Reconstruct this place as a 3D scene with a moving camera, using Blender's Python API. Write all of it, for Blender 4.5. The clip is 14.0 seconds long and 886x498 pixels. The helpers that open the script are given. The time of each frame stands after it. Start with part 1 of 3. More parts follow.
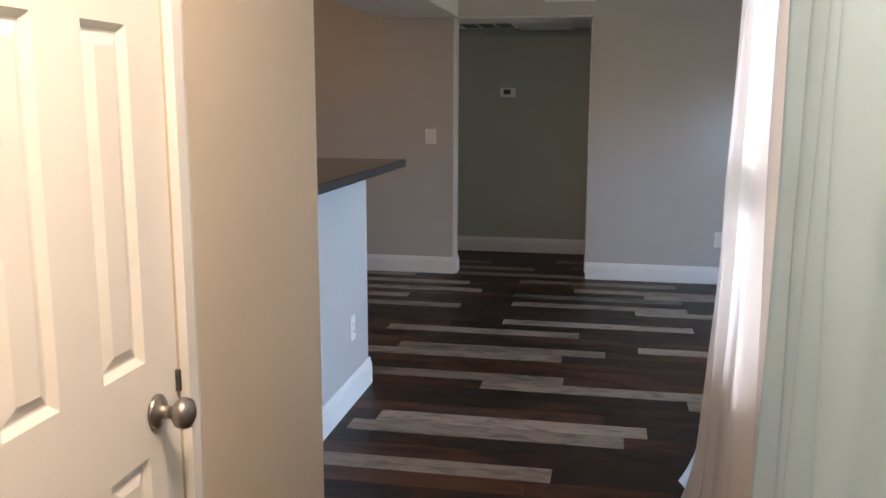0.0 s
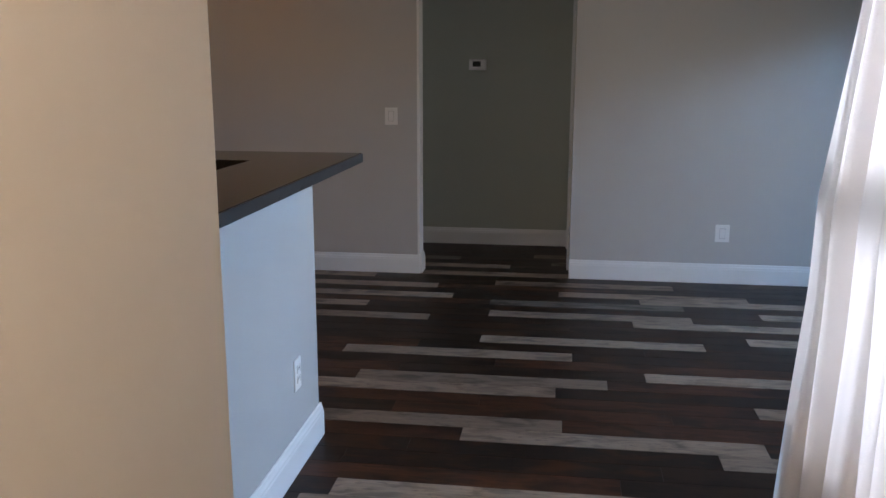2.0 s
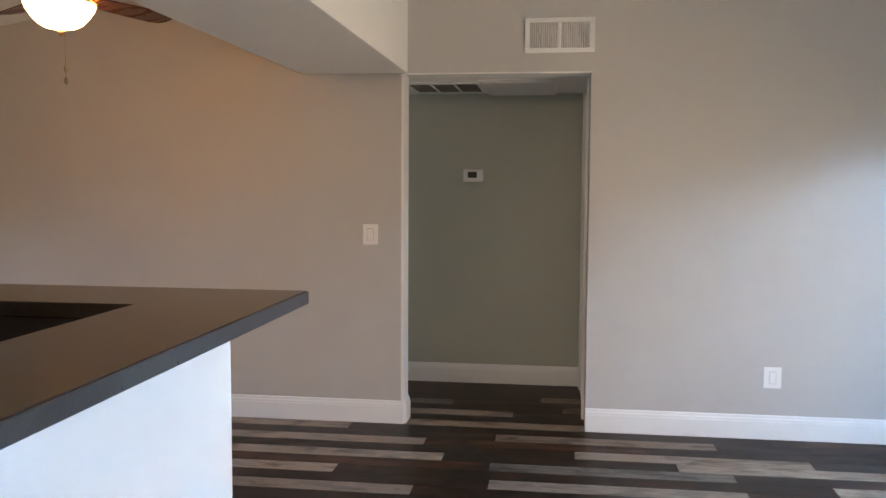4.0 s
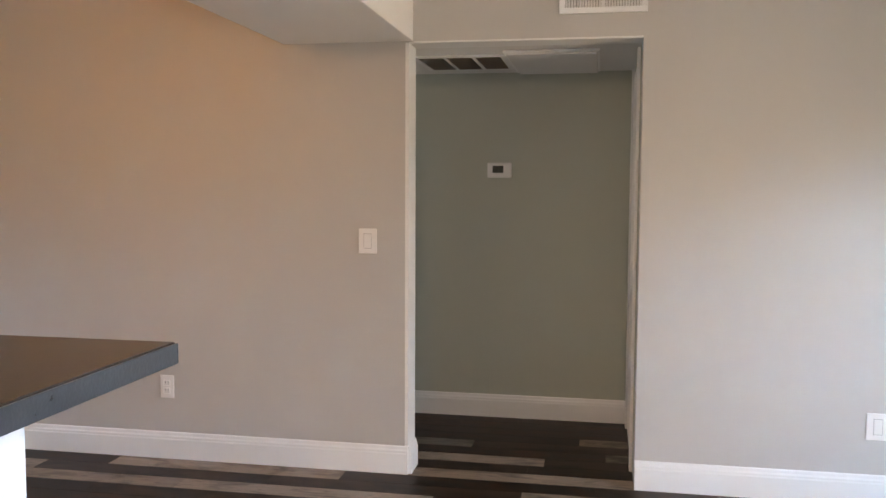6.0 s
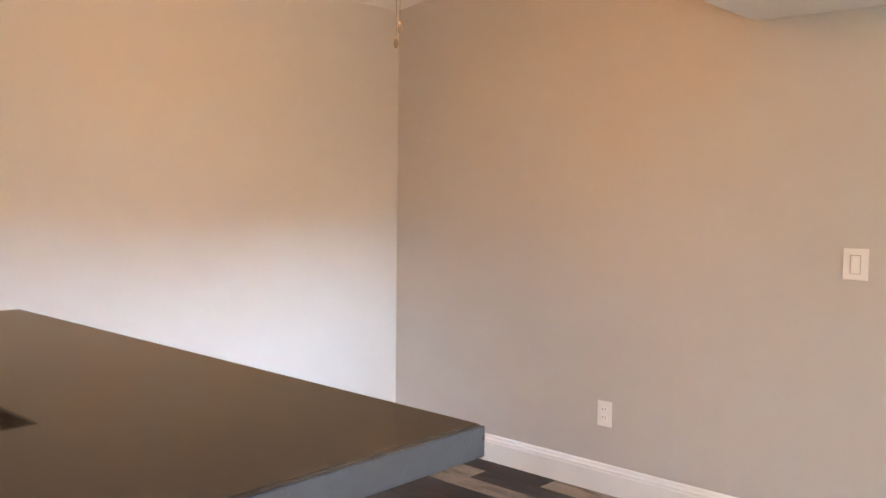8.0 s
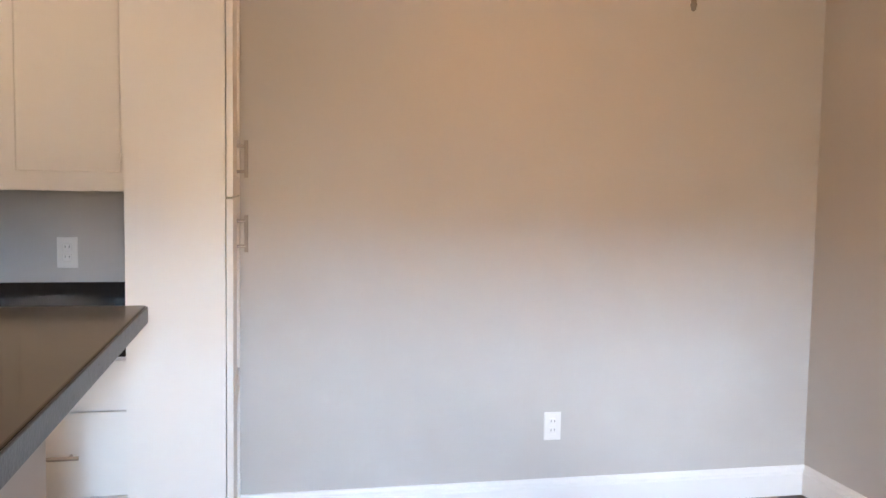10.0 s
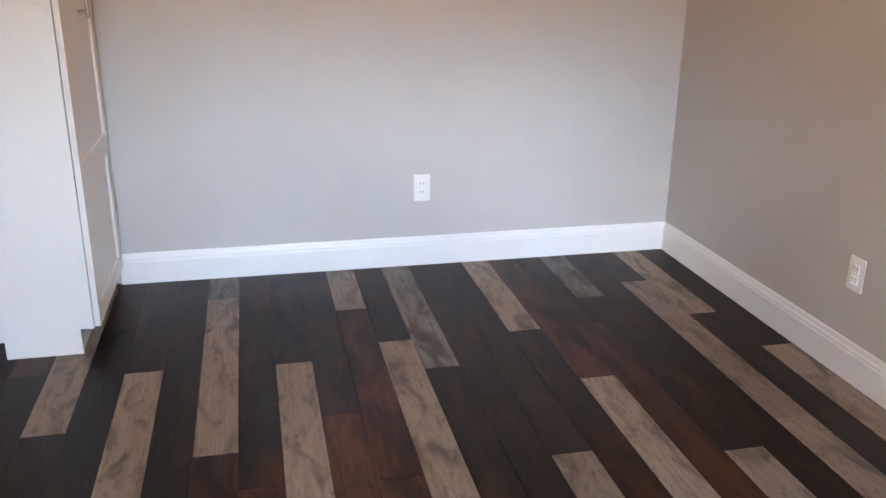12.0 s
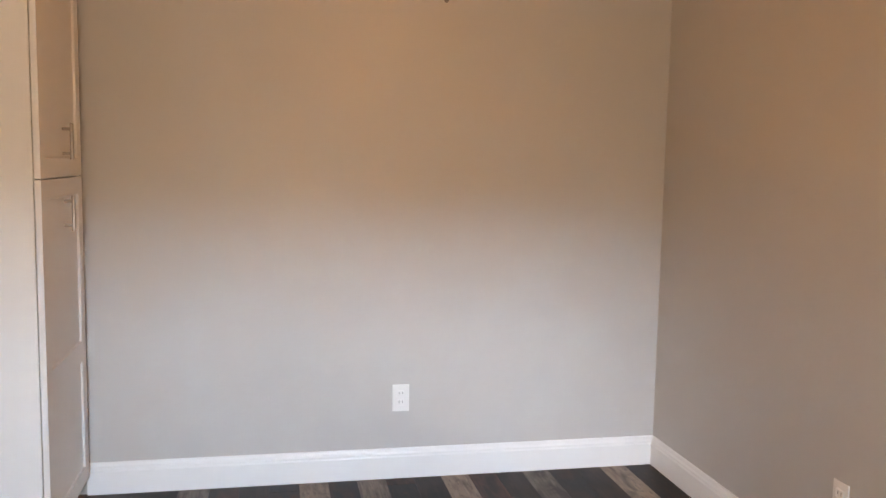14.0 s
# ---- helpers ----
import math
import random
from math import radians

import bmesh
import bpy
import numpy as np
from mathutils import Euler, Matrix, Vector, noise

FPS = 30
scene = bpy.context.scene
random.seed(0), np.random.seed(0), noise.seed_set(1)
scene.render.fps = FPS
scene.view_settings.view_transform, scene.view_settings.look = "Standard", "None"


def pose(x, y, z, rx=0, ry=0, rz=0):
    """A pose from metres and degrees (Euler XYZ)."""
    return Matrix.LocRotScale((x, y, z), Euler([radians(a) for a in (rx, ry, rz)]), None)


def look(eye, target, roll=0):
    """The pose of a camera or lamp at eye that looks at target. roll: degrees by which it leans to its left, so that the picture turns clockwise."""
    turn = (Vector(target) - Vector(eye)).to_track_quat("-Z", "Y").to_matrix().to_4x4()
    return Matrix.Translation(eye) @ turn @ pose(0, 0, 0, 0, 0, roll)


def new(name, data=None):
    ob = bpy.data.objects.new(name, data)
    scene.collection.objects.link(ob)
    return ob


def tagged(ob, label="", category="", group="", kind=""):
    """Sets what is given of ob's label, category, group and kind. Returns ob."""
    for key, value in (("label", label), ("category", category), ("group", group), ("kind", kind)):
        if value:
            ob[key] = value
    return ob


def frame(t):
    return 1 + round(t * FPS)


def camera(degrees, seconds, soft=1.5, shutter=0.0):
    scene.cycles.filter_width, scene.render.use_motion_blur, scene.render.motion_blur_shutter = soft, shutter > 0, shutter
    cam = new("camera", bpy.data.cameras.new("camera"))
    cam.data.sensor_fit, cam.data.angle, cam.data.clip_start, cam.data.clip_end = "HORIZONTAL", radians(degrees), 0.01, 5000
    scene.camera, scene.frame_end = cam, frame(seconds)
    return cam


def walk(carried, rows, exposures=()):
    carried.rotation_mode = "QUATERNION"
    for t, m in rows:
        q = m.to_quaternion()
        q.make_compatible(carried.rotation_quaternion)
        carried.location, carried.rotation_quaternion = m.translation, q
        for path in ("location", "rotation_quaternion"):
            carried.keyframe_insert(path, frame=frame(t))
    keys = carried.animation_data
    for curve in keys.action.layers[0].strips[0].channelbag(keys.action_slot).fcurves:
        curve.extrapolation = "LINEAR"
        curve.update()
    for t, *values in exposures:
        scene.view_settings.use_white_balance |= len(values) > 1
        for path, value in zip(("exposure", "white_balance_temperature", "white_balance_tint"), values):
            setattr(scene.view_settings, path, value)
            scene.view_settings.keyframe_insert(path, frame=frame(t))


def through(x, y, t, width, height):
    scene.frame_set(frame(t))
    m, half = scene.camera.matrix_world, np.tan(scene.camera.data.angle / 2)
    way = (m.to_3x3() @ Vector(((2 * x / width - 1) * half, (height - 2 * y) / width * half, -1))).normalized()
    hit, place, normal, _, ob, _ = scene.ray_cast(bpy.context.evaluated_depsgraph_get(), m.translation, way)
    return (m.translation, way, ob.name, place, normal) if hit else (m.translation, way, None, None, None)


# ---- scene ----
cam = camera(54.6, 14.0)
PATH = [
    (0, (1.178, -6.863, 1.424), (0.813, -4.927, 1.079), 0.2),
    (0.5, (1.161, -6.652, 1.409), (0.607, -4.76, 1.068), 0.2),
    (1, (1.13, -6.456, 1.427), (0.681, -4.537, 1.084), -0.1),
    (1.5, (1.017, -6.182, 1.443), (0.737, -4.237, 1.072), 0.1),
    (2, (0.968, -5.974, 1.452), (0.702, -4.035, 1.04), 0.1),
    (2.5, (0.924, -5.679, 1.453), (0.658, -3.71, 1.227), 0.4),
    (3, (0.879, -5.425, 1.44), (0.612, -3.448, 1.287), 0.4),
    (5.5, (0.871, -4.19, 1.397), (0.607, -2.214, 1.247), 0.3),
    (6, (0.881, -3.958, 1.384), (0.517, -1.997, 1.239), 0.3),
    (6.5, (0.828, -3.802, 1.385), (0.297, -1.879, 1.243), 0.3),
    (7, (0.782, -3.65, 1.387), (0.123, -1.767, 1.245), 0.3),
    (7.5, (0.772, -3.483, 1.376), (-0.139, -1.708, 1.237), 0.5),
    (8, (0.777, -3.366, 1.379), (-0.565, -1.889, 1.242), 0.7),
    (8.5, (0.709, -3.21, 1.373), (-0.911, -2.044, 1.242), 1.0),
    (8.7, (0.697, -3.14, 1.374), (-0.998, -2.087, 1.242), 1.1),
    (10.8, (0.9, -2.06, 1.385), (-1.079, -1.824, 1.235), 0.7),
    (11, (0.908, -2.03, 1.383), (-1.06, -1.713, 1.214), 0.6),
    (11.5, (0.938, -1.966, 1.381), (-0.987, -1.558, 1.023), 0.6),
    (12, (1.05, -1.94, 1.377), (-0.793, -1.526, 0.72), 0.6),
    (12.5, (1.219, -1.898, 1.394), (-0.594, -1.491, 0.654), 0.7),
    (13, (1.265, -1.888, 1.428), (-0.617, -1.476, 0.892), 0.8),
    (13.5, (1.234, -1.841, 1.38), (-0.707, -1.428, 1.128), 1.2),
    (14, (1.065, -1.775, 1.424), (-0.885, -1.384, 1.216), 1.0),
]
EXPOSURES = [(0, 2.05, 6250, 16), (0.5, 1.9, 6000, 15), (1, 1.8, 5900, 15), (1.5, 1.75, 5850, 16), (2.2, 1.9, 6000, 16), (3, 2.6, 6600, 18),
             (5.5, 3.2, 6800, 18), (6, 3.35, 6900, 19), (6.5, 3.7, 7100, 20), (7, 3.9, 7200, 20), (7.5, 3.95, 7200, 20), (8, 3.8, 7300, 22), (8.5, 3.45, 6800, 21),
             (11, 3.4, 7200, 20), (11.5, 3.15, 6900, 20), (12, 3.2, 7000, 19), (12.5, 3.4, 7100, 19), (13, 3.45, 7700, 22), (13.5, 3.2, 7800, 22), (14, 3.1, 7800, 22)]
walk(cam, [(t, look(e, g, r)) for t, e, g, r in PATH], EXPOSURES)

# ---------------------------------------------------------------- world and light
world = bpy.data.worlds.new("world")
scene.world = world
world.use_nodes = True
wn = world.node_tree.nodes
sky = wn.new("ShaderNodeTexSky")
sky.sky_type = "NISHITA"
sky.sun_disc = False
sky.sun_elevation = radians(48)
sky.sun_rotation = radians(189)
world.node_tree.links.new(sky.outputs[0], wn["Background"].inputs[0])
wn["Background"].inputs[1].default_value = 0.07

sun = new("sun", bpy.data.lights.new("sun", "SUN"))
sun.data.energy, sun.data.angle, sun.data.color = 2.0, radians(0.6), (1, 0.95, 0.88)
sun.matrix_world = look((-1.5, -9.4, 10.6), (0, 0, 0))


def window_light(name, m, width, height, energy, colour, spread):
    """An area lamp added to stand in for light through a window's opening."""
    lamp_data = bpy.data.lights.new(name, "AREA")
    lamp_data.shape, lamp_data.size, lamp_data.size_y = "RECTANGLE", width, height
    lamp_data.energy, lamp_data.color, lamp_data.spread = energy, colour, radians(spread)
    new(name, lamp_data).matrix_world = m


# lamps added for the sky beyond the patio door, cut by its head and jambs, and for the glow of the sunny patio ground
window_light("patio_sky_light", look((7.7, -1.5, 2.63), (-2.63, -1.2, 0.5)), 0.8, 0.40, 80, (0.37, 0.67, 1.0), 180)
window_light("patio_side_sky_light", look((6.2, -3.3, 2.75), (2.8, 0, 0.7)), 0.6, 0.5, 2.4, (0.38, 0.68, 1.0), 60)
window_light("patio_ground_light", look((3.66, -1.9, 0.6), (-2.63, -1.3, 1.95)), 1.9, 0.9, 3.2, (1.0, 0.80, 0.55), 110)
# lamp added outdoors to throw the bright window patches onto the curtain
window_light("curtain_window_light", look((3.3, -5.3, 2.6), (1.6, -4.2, 1.2)), 0.5, 0.5, 27, (0.95, 0.97, 1.0), 180)
# unseen lamp added at the hall's end to brighten the hall
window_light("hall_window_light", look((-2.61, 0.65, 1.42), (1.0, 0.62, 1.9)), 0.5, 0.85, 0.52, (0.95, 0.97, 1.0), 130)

FAN_GLOW = 2.9
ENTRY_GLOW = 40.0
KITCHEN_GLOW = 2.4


# ---------------------------------------------------------------- materials
def shader(name):
    m = bpy.data.materials.new(name)
    m.use_nodes = True
    nt = m.node_tree
    return m, nt, nt.nodes["Principled BSDF"]


def add(nt, kind, **inputs):
    n = nt.nodes.new(kind)
    for k, v in inputs.items():
        n.inputs[k.replace("_", " ")].default_value = v
    return n


def mottled(name, colour, rough, spread=0.05, scale=3.0, grain=220.0, bump=0.08, metal=0.0, coat=0.0, dist=0.001, spec=0.5):
    """A surface with large soft stains, fine grain and relief."""
    m, nt, b = shader(name)
    tc = nt.nodes.new("ShaderNodeTexCoord")
    big = add(nt, "ShaderNodeTexNoise", Scale=scale, Detail=3.0)
    fine = add(nt, "ShaderNodeTexNoise", Scale=grain, Detail=2.0)
    nt.links.new(tc.outputs["Object"], big.inputs["Vector"])
    nt.links.new(tc.outputs["Object"], fine.inputs["Vector"])
    mix = nt.nodes.new("ShaderNodeMixRGB")
    lo = [max(0.0, c * (1 - spread)) for c in colour]
    hi = [min(1.0, c * (1 + spread)) for c in colour]
    mix.inputs[1].default_value, mix.inputs[2].default_value = (*lo, 1), (*hi, 1)
    nt.links.new(big.outputs["Fac"], mix.inputs[0])
    nt.links.new(mix.outputs[0], b.inputs["Base Color"])
    rr = add(nt, "ShaderNodeMapRange", To_Min=max(0.02, rough - 0.06), To_Max=min(1.0, rough + 0.06))
    nt.links.new(big.outputs["Fac"], rr.inputs["Value"])
    nt.links.new(rr.outputs[0], b.inputs["Roughness"])
    b.inputs["Metallic"].default_value = metal
    b.inputs["Coat Weight"].default_value = coat
    b.inputs["Specular IOR Level"].default_value = spec
    bu = add(nt, "ShaderNodeBump", Strength=bump, Distance=dist)
    nt.links.new(fine.outputs["Fac"], bu.inputs["Height"])
    nt.links.new(bu.outputs[0], b.inputs["Normal"])
    return m


def plank_material(name, dark, light, stain, rough=0.40, cloud=(6, 15), soft=(0.52, 0.7), detail=4.0, veins=0.6):
    """Printed vinyl plank: long grain, cloudy stains and dark streaks, shifted for each piece."""
    m, nt, b = shader(name)
    tc = nt.nodes.new("ShaderNodeTexCoord")
    info = nt.nodes.new("ShaderNodeObjectInfo")
    geo = nt.nodes.new("ShaderNodeNewGeometry")
    rnd = add(nt, "ShaderNodeMath")
    nt.links.new(info.outputs["Random"], rnd.inputs[0])
    nt.links.new(geo.outputs["Random Per Island"], rnd.inputs[1])
    shift = nt.nodes.new("ShaderNodeVectorMath")
    shift.operation = "MULTIPLY_ADD"
    shift.inputs[1].default_value = (37, 53, 71)
    nt.links.new(rnd.outputs[0], shift.inputs[0])
    nt.links.new(tc.outputs["Object"], shift.inputs[2])
    grain_map = nt.nodes.new("ShaderNodeMapping")
    grain_map.inputs["Scale"].default_value = (5, 90, 10)
    cloud_map = nt.nodes.new("ShaderNodeMapping")
    cloud_map.inputs["Scale"].default_value = (*cloud, 6)
    for mp in (grain_map, cloud_map):
        nt.links.new(shift.outputs[0], mp.inputs["Vector"])
    grain = add(nt, "ShaderNodeTexNoise", Scale=1.0, Detail=6.0, Roughness=0.65, Distortion=0.6)
    blot = add(nt, "ShaderNodeTexNoise", Scale=1.0, Detail=detail, Roughness=0.55, Distortion=veins)
    nt.links.new(grain_map.outputs[0], grain.inputs["Vector"])
    nt.links.new(cloud_map.outputs[0], blot.inputs["Vector"])
    ramp = nt.nodes.new("ShaderNodeValToRGB")
    ramp.color_ramp.elements[0].position, ramp.color_ramp.elements[1].position = 0.3, 0.72
    ramp.color_ramp.elements[0].color, ramp.color_ramp.elements[1].color = (*dark, 1), (*light, 1)
    nt.links.new(grain.outputs["Fac"], ramp.inputs[0])
    mask = nt.nodes.new("ShaderNodeValToRGB")
    mask.color_ramp.elements[0].position, mask.color_ramp.elements[1].position = soft
    nt.links.new(blot.outputs["Fac"], mask.inputs[0])
    fac = add(nt, "ShaderNodeMath")
    fac.operation = "MULTIPLY"
    fac.inputs[1].default_value = 0.85
    nt.links.new(mask.outputs[0], fac.inputs[0])
    mix = nt.nodes.new("ShaderNodeMixRGB")
    mix.inputs[2].default_value = (*stain, 1)
    nt.links.new(fac.outputs[0], mix.inputs[0])
    nt.links.new(ramp.outputs[0], mix.inputs[1])
    fleck_map = nt.nodes.new("ShaderNodeMapping")
    fleck_map.inputs["Scale"].default_value = (20, 62, 20)
    nt.links.new(shift.outputs[0], fleck_map.inputs["Vector"])
    fleck = add(nt, "ShaderNodeTexNoise", Scale=1.0, Detail=4.0, Roughness=0.6)
    nt.links.new(fleck_map.outputs[0], fleck.inputs["Vector"])
    spots = add(nt, "ShaderNodeMapRange", From_Min=0.57, From_Max=0.68, To_Max=0.6)
    nt.links.new(fleck.outputs["Fac"], spots.inputs["Value"])
    worn = nt.nodes.new("ShaderNodeMixRGB")
    worn.inputs[2].default_value = (*stain, 1)
    nt.links.new(spots.outputs[0], worn.inputs[0])
    nt.links.new(mix.outputs[0], worn.inputs[1])
    hsv = nt.nodes.new("ShaderNodeHueSaturation")
    val = add(nt, "ShaderNodeMapRange", To_Min=0.8, To_Max=1.2)
    frac = add(nt, "ShaderNodeMath")
    frac.operation = "FRACT"
    nt.links.new(rnd.outputs[0], frac.inputs[0])
    nt.links.new(frac.outputs[0], val.inputs["Value"])
    nt.links.new(val.outputs[0], hsv.inputs["Value"])
    nt.links.new(worn.outputs[0], hsv.inputs["Color"])
    nt.links.new(hsv.outputs[0], b.inputs["Base Color"])
    rr = add(nt, "ShaderNodeMapRange", To_Min=rough - 0.06, To_Max=rough + 0.1)
    nt.links.new(blot.outputs["Fac"], rr.inputs["Value"])
    nt.links.new(rr.outputs[0], b.inputs["Roughness"])
    b.inputs["Specular IOR Level"].default_value = 0.2
    bu = add(nt, "ShaderNodeBump", Strength=0.2, Distance=0.0008)
    nt.links.new(grain.outputs["Fac"], bu.inputs["Height"])
    nt.links.new(bu.outputs[0], b.inputs["Normal"])
    return m


def glowing(name, colour, strength):
    m, nt, b = shader(name)
    b.inputs["Base Color"].default_value = (0.9, 0.88, 0.82, 1)
    b.inputs["Roughness"].default_value = 0.3
    b.inputs["Emission Color"].default_value = (*colour, 1)
    b.inputs["Emission Strength"].default_value = strength
    return m


def window_glass(name):
    m, nt, b = shader(name)
    b.inputs["Base Color"].default_value = (1, 1, 1, 1)
    b.inputs["Transmission Weight"].default_value = 1.0
    b.inputs["Roughness"].default_value = 0.0
    b.inputs["IOR"].default_value = 1.05
    return m


def sheer_cloth(name, colour, through, bare):
    """Woven cloth: through is the share of light scattered through it, bare the share that passes between the threads."""
    m, nt, b = shader(name)
    out = nt.nodes["Material Output"]
    tc = nt.nodes.new("ShaderNodeTexCoord")
    weave = add(nt, "ShaderNodeTexNoise", Scale=300.0, Detail=2.0)
    nt.links.new(tc.outputs["Object"], weave.inputs["Vector"])
    b.inputs["Base Color"].default_value = (*colour, 1)
    b.inputs["Roughness"].default_value = 0.85
    bu = add(nt, "ShaderNodeBump", Strength=0.15, Distance=0.001)
    nt.links.new(weave.outputs["Fac"], bu.inputs["Height"])
    nt.links.new(bu.outputs[0], b.inputs["Normal"])
    tl = nt.nodes.new("ShaderNodeBsdfTranslucent")
    tl.inputs[0].default_value = (*[min(1.0, c * 1.03) for c in colour], 1)
    tr = nt.nodes.new("ShaderNodeBsdfTransparent")
    mix1, mix2 = nt.nodes.new("ShaderNodeMixShader"), nt.nodes.new("ShaderNodeMixShader")
    mix1.inputs[0].default_value, mix2.inputs[0].default_value = through, bare
    nt.links.new(b.outputs[0], mix1.inputs[1])
    nt.links.new(tl.outputs[0], mix1.inputs[2])
    nt.links.new(mix1.outputs[0], mix2.inputs[1])
    nt.links.new(tr.outputs[0], mix2.inputs[2])
    nt.links.new(mix2.outputs[0], out.inputs["Surface"])
    return m


GREY = mottled("grey_wall_paint", (0.50, 0.485, 0.465), 0.46, 0.03, 1.5, 160, 0.12, dist=0.0015)
CREAM = mottled("cream_entry_paint", (0.60, 0.53, 0.43), 0.6, 0.03, 1.5, 160, 0.12, dist=0.0015)
WHITE_WALL = mottled("white_soffit_paint", (0.74, 0.73, 0.71), 0.7, 0.03, 1.5, 120, 0.15, dist=0.0015)
PONY = mottled("pale_grey_half_wall_paint", (0.46, 0.455, 0.445), 0.65, 0.03, 1.5, 120, 0.15, dist=0.0015)
CEIL = mottled("white_ceiling_texture", (0.76, 0.75, 0.73), 0.85, 0.03, 2.0, 60, 0.3, dist=0.003)
TRIM = mottled("white_trim_enamel", (0.80, 0.80, 0.79), 0.35, 0.02, 4, 90, 0.04)
DOOR_WHITE = mottled("white_door_paint", (0.78, 0.77, 0.74), 0.38, 0.02, 4, 140, 0.06)
CABINET = mottled("white_cabinet_lacquer", (0.76, 0.74, 0.71), 0.38, 0.02, 4, 120, 0.04)
PLASTIC = mottled("white_device_plastic", (0.80, 0.79, 0.77), 0.35, 0.01, 8, 200, 0.02)
SHADOW_GREY = mottled("seam_shade_grey", (0.42, 0.41, 0.40), 0.6)
DARK_GAP = mottled("slot_hole_shade", (0.06, 0.055, 0.05), 0.8)
DUCT = mottled("grey_brown_vent", (0.30, 0.27, 0.23), 0.85, 0.1, 8, 90, 0.2)
SCREEN = mottled("dark_lcd_screen", (0.05, 0.055, 0.05), 0.2)
QUARTZ = mottled("brown_black_quartz", (0.024, 0.018, 0.014), 0.10, 0.25, 60, 400, 0.02, spec=0.22)
# bluish window reflection of the bar's edge is put into this base colour
QUARTZ_EDGE = mottled("honed_edge_window_tint", (0.019, 0.022, 0.025), 0.30, 0.3, 45, 160, 0.3, dist=0.0015)
GRANITE = mottled("polished_black_granite", (0.012, 0.011, 0.011), 0.07, 0.5, 90, 500, 0.01)
NICKEL = mottled("brushed_nickel", (0.40, 0.37, 0.34), 0.36, 0.08, 20, 300, 0.05, metal=1.0)
BRASS = mottled("antique_brass", (0.62, 0.42, 0.17), 0.25, 0.12, 20, 300, 0.05, metal=1.0)
AGED = mottled("dull_aged_brass", (0.22, 0.19, 0.16), 0.6, 0.15, 30, 300, 0.05, metal=0.2)
STEEL = mottled("dark_steel", (0.18, 0.17, 0.16), 0.4, 0.1, 20, 300, 0.05, metal=1.0)
BLADE = plank_material("mahogany_fan_blade", (0.06, 0.02, 0.01), (0.15, 0.05, 0.025), (0.05, 0.02, 0.012), 0.25)
CLOTH = sheer_cloth("sheer_white_curtain", (0.83, 0.80, 0.78), 0.62, 0.08)
# pale aqua cloth, made bluer to hold the cool daylight on it
DRAPE = sheer_cloth("aqua_daylight_drape", (0.43, 0.59, 0.70), 0.3, 0.03)
GLASS = window_glass("clear_window_glass")
BOWL = glowing("frosted_bowl_glass", (1.0, 0.50, 0.155), FAN_GLOW)
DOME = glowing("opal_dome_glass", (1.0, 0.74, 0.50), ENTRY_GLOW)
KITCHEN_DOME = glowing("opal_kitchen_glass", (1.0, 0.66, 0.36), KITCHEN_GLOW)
SOIL = mottled("dry_grass_ground", (0.10, 0.11, 0.06), 0.95, 0.4, 0.4, 20, 0.3)
SKY_CUT = mottled("sky_cut_green", (0.05, 0.07, 0.035), 0.95, 0.5, 0.6, 9, 0.5)
JOINT = mottled("black_floor_underlay", (0.03, 0.025, 0.022), 0.8)
# hall walls: greener and slightly darker than the other grey walls
HALL_GREY = mottled("greener_hall_grey", (0.445, 0.47, 0.405), 0.62, 0.03, 1.5, 160, 0.12, dist=0.0015)
P_LIGHT = plank_material("plank_bleached_oak", (0.1944, 0.1458, 0.1102), (0.2997, 0.2333, 0.1798), (0.0810, 0.0632, 0.0502), cloud=(5, 14), soft=(0.48, 0.68), detail=6.0, veins=0.7)
P_GREY = plank_material("plank_weathered_grey", (0.0801, 0.0665, 0.0554), (0.2218, 0.1848, 0.1515), (0.0370, 0.0295, 0.0246), cloud=(5, 14), soft=(0.44, 0.64))
P_DARK = plank_material("plank_espresso", (0.0040, 0.0029, 0.0023), (0.0150, 0.0092, 0.0069), (0.0490, 0.0190, 0.0081), cloud=(3.2, 9), soft=(0.50, 0.68), detail=6.0)
P_BROWN = plank_material("plank_walnut_brown", (0.0102, 0.0048, 0.0029), (0.0382, 0.0179, 0.0095), (0.0057, 0.0042, 0.0035), cloud=(3.2, 10), soft=(0.45, 0.62), detail=6.0)
P_RED = plank_material("plank_russet", (0.0288, 0.0104, 0.0048), (0.0880, 0.0328, 0.0144), (0.0104, 0.0064, 0.0056), cloud=(3.5, 10), soft=(0.44, 0.60), detail=6.0)



# ---------------------------------------------------------------- shapes
def finish(name, bm, material, smooth=False):
    me = bpy.data.meshes.new(name)
    bmesh.ops.recalc_face_normals(bm, faces=bm.faces)
    if smooth:
        for f in bm.faces:
            f.smooth = True
    bm.to_mesh(me)
    bm.free()
    me.materials.append(material)
    return me


def part(name, bm, material, parent, label="", smooth=False):
    ob = new(name, finish(name, bm, material, smooth))
    ob.parent = parent
    if label:
        ob["label"] = label
    return ob


def solid(name, bm, material, label, category, group="", kind="", smooth=False):
    return tagged(new(name, finish(name, bm, material, smooth)), label, category, group, kind)


def empty(name, m, label, category, group="", kind=""):
    ob = new(name)
    ob.empty_display_size = 0.1
    ob.matrix_world = m
    return tagged(ob, label, category, group, kind)


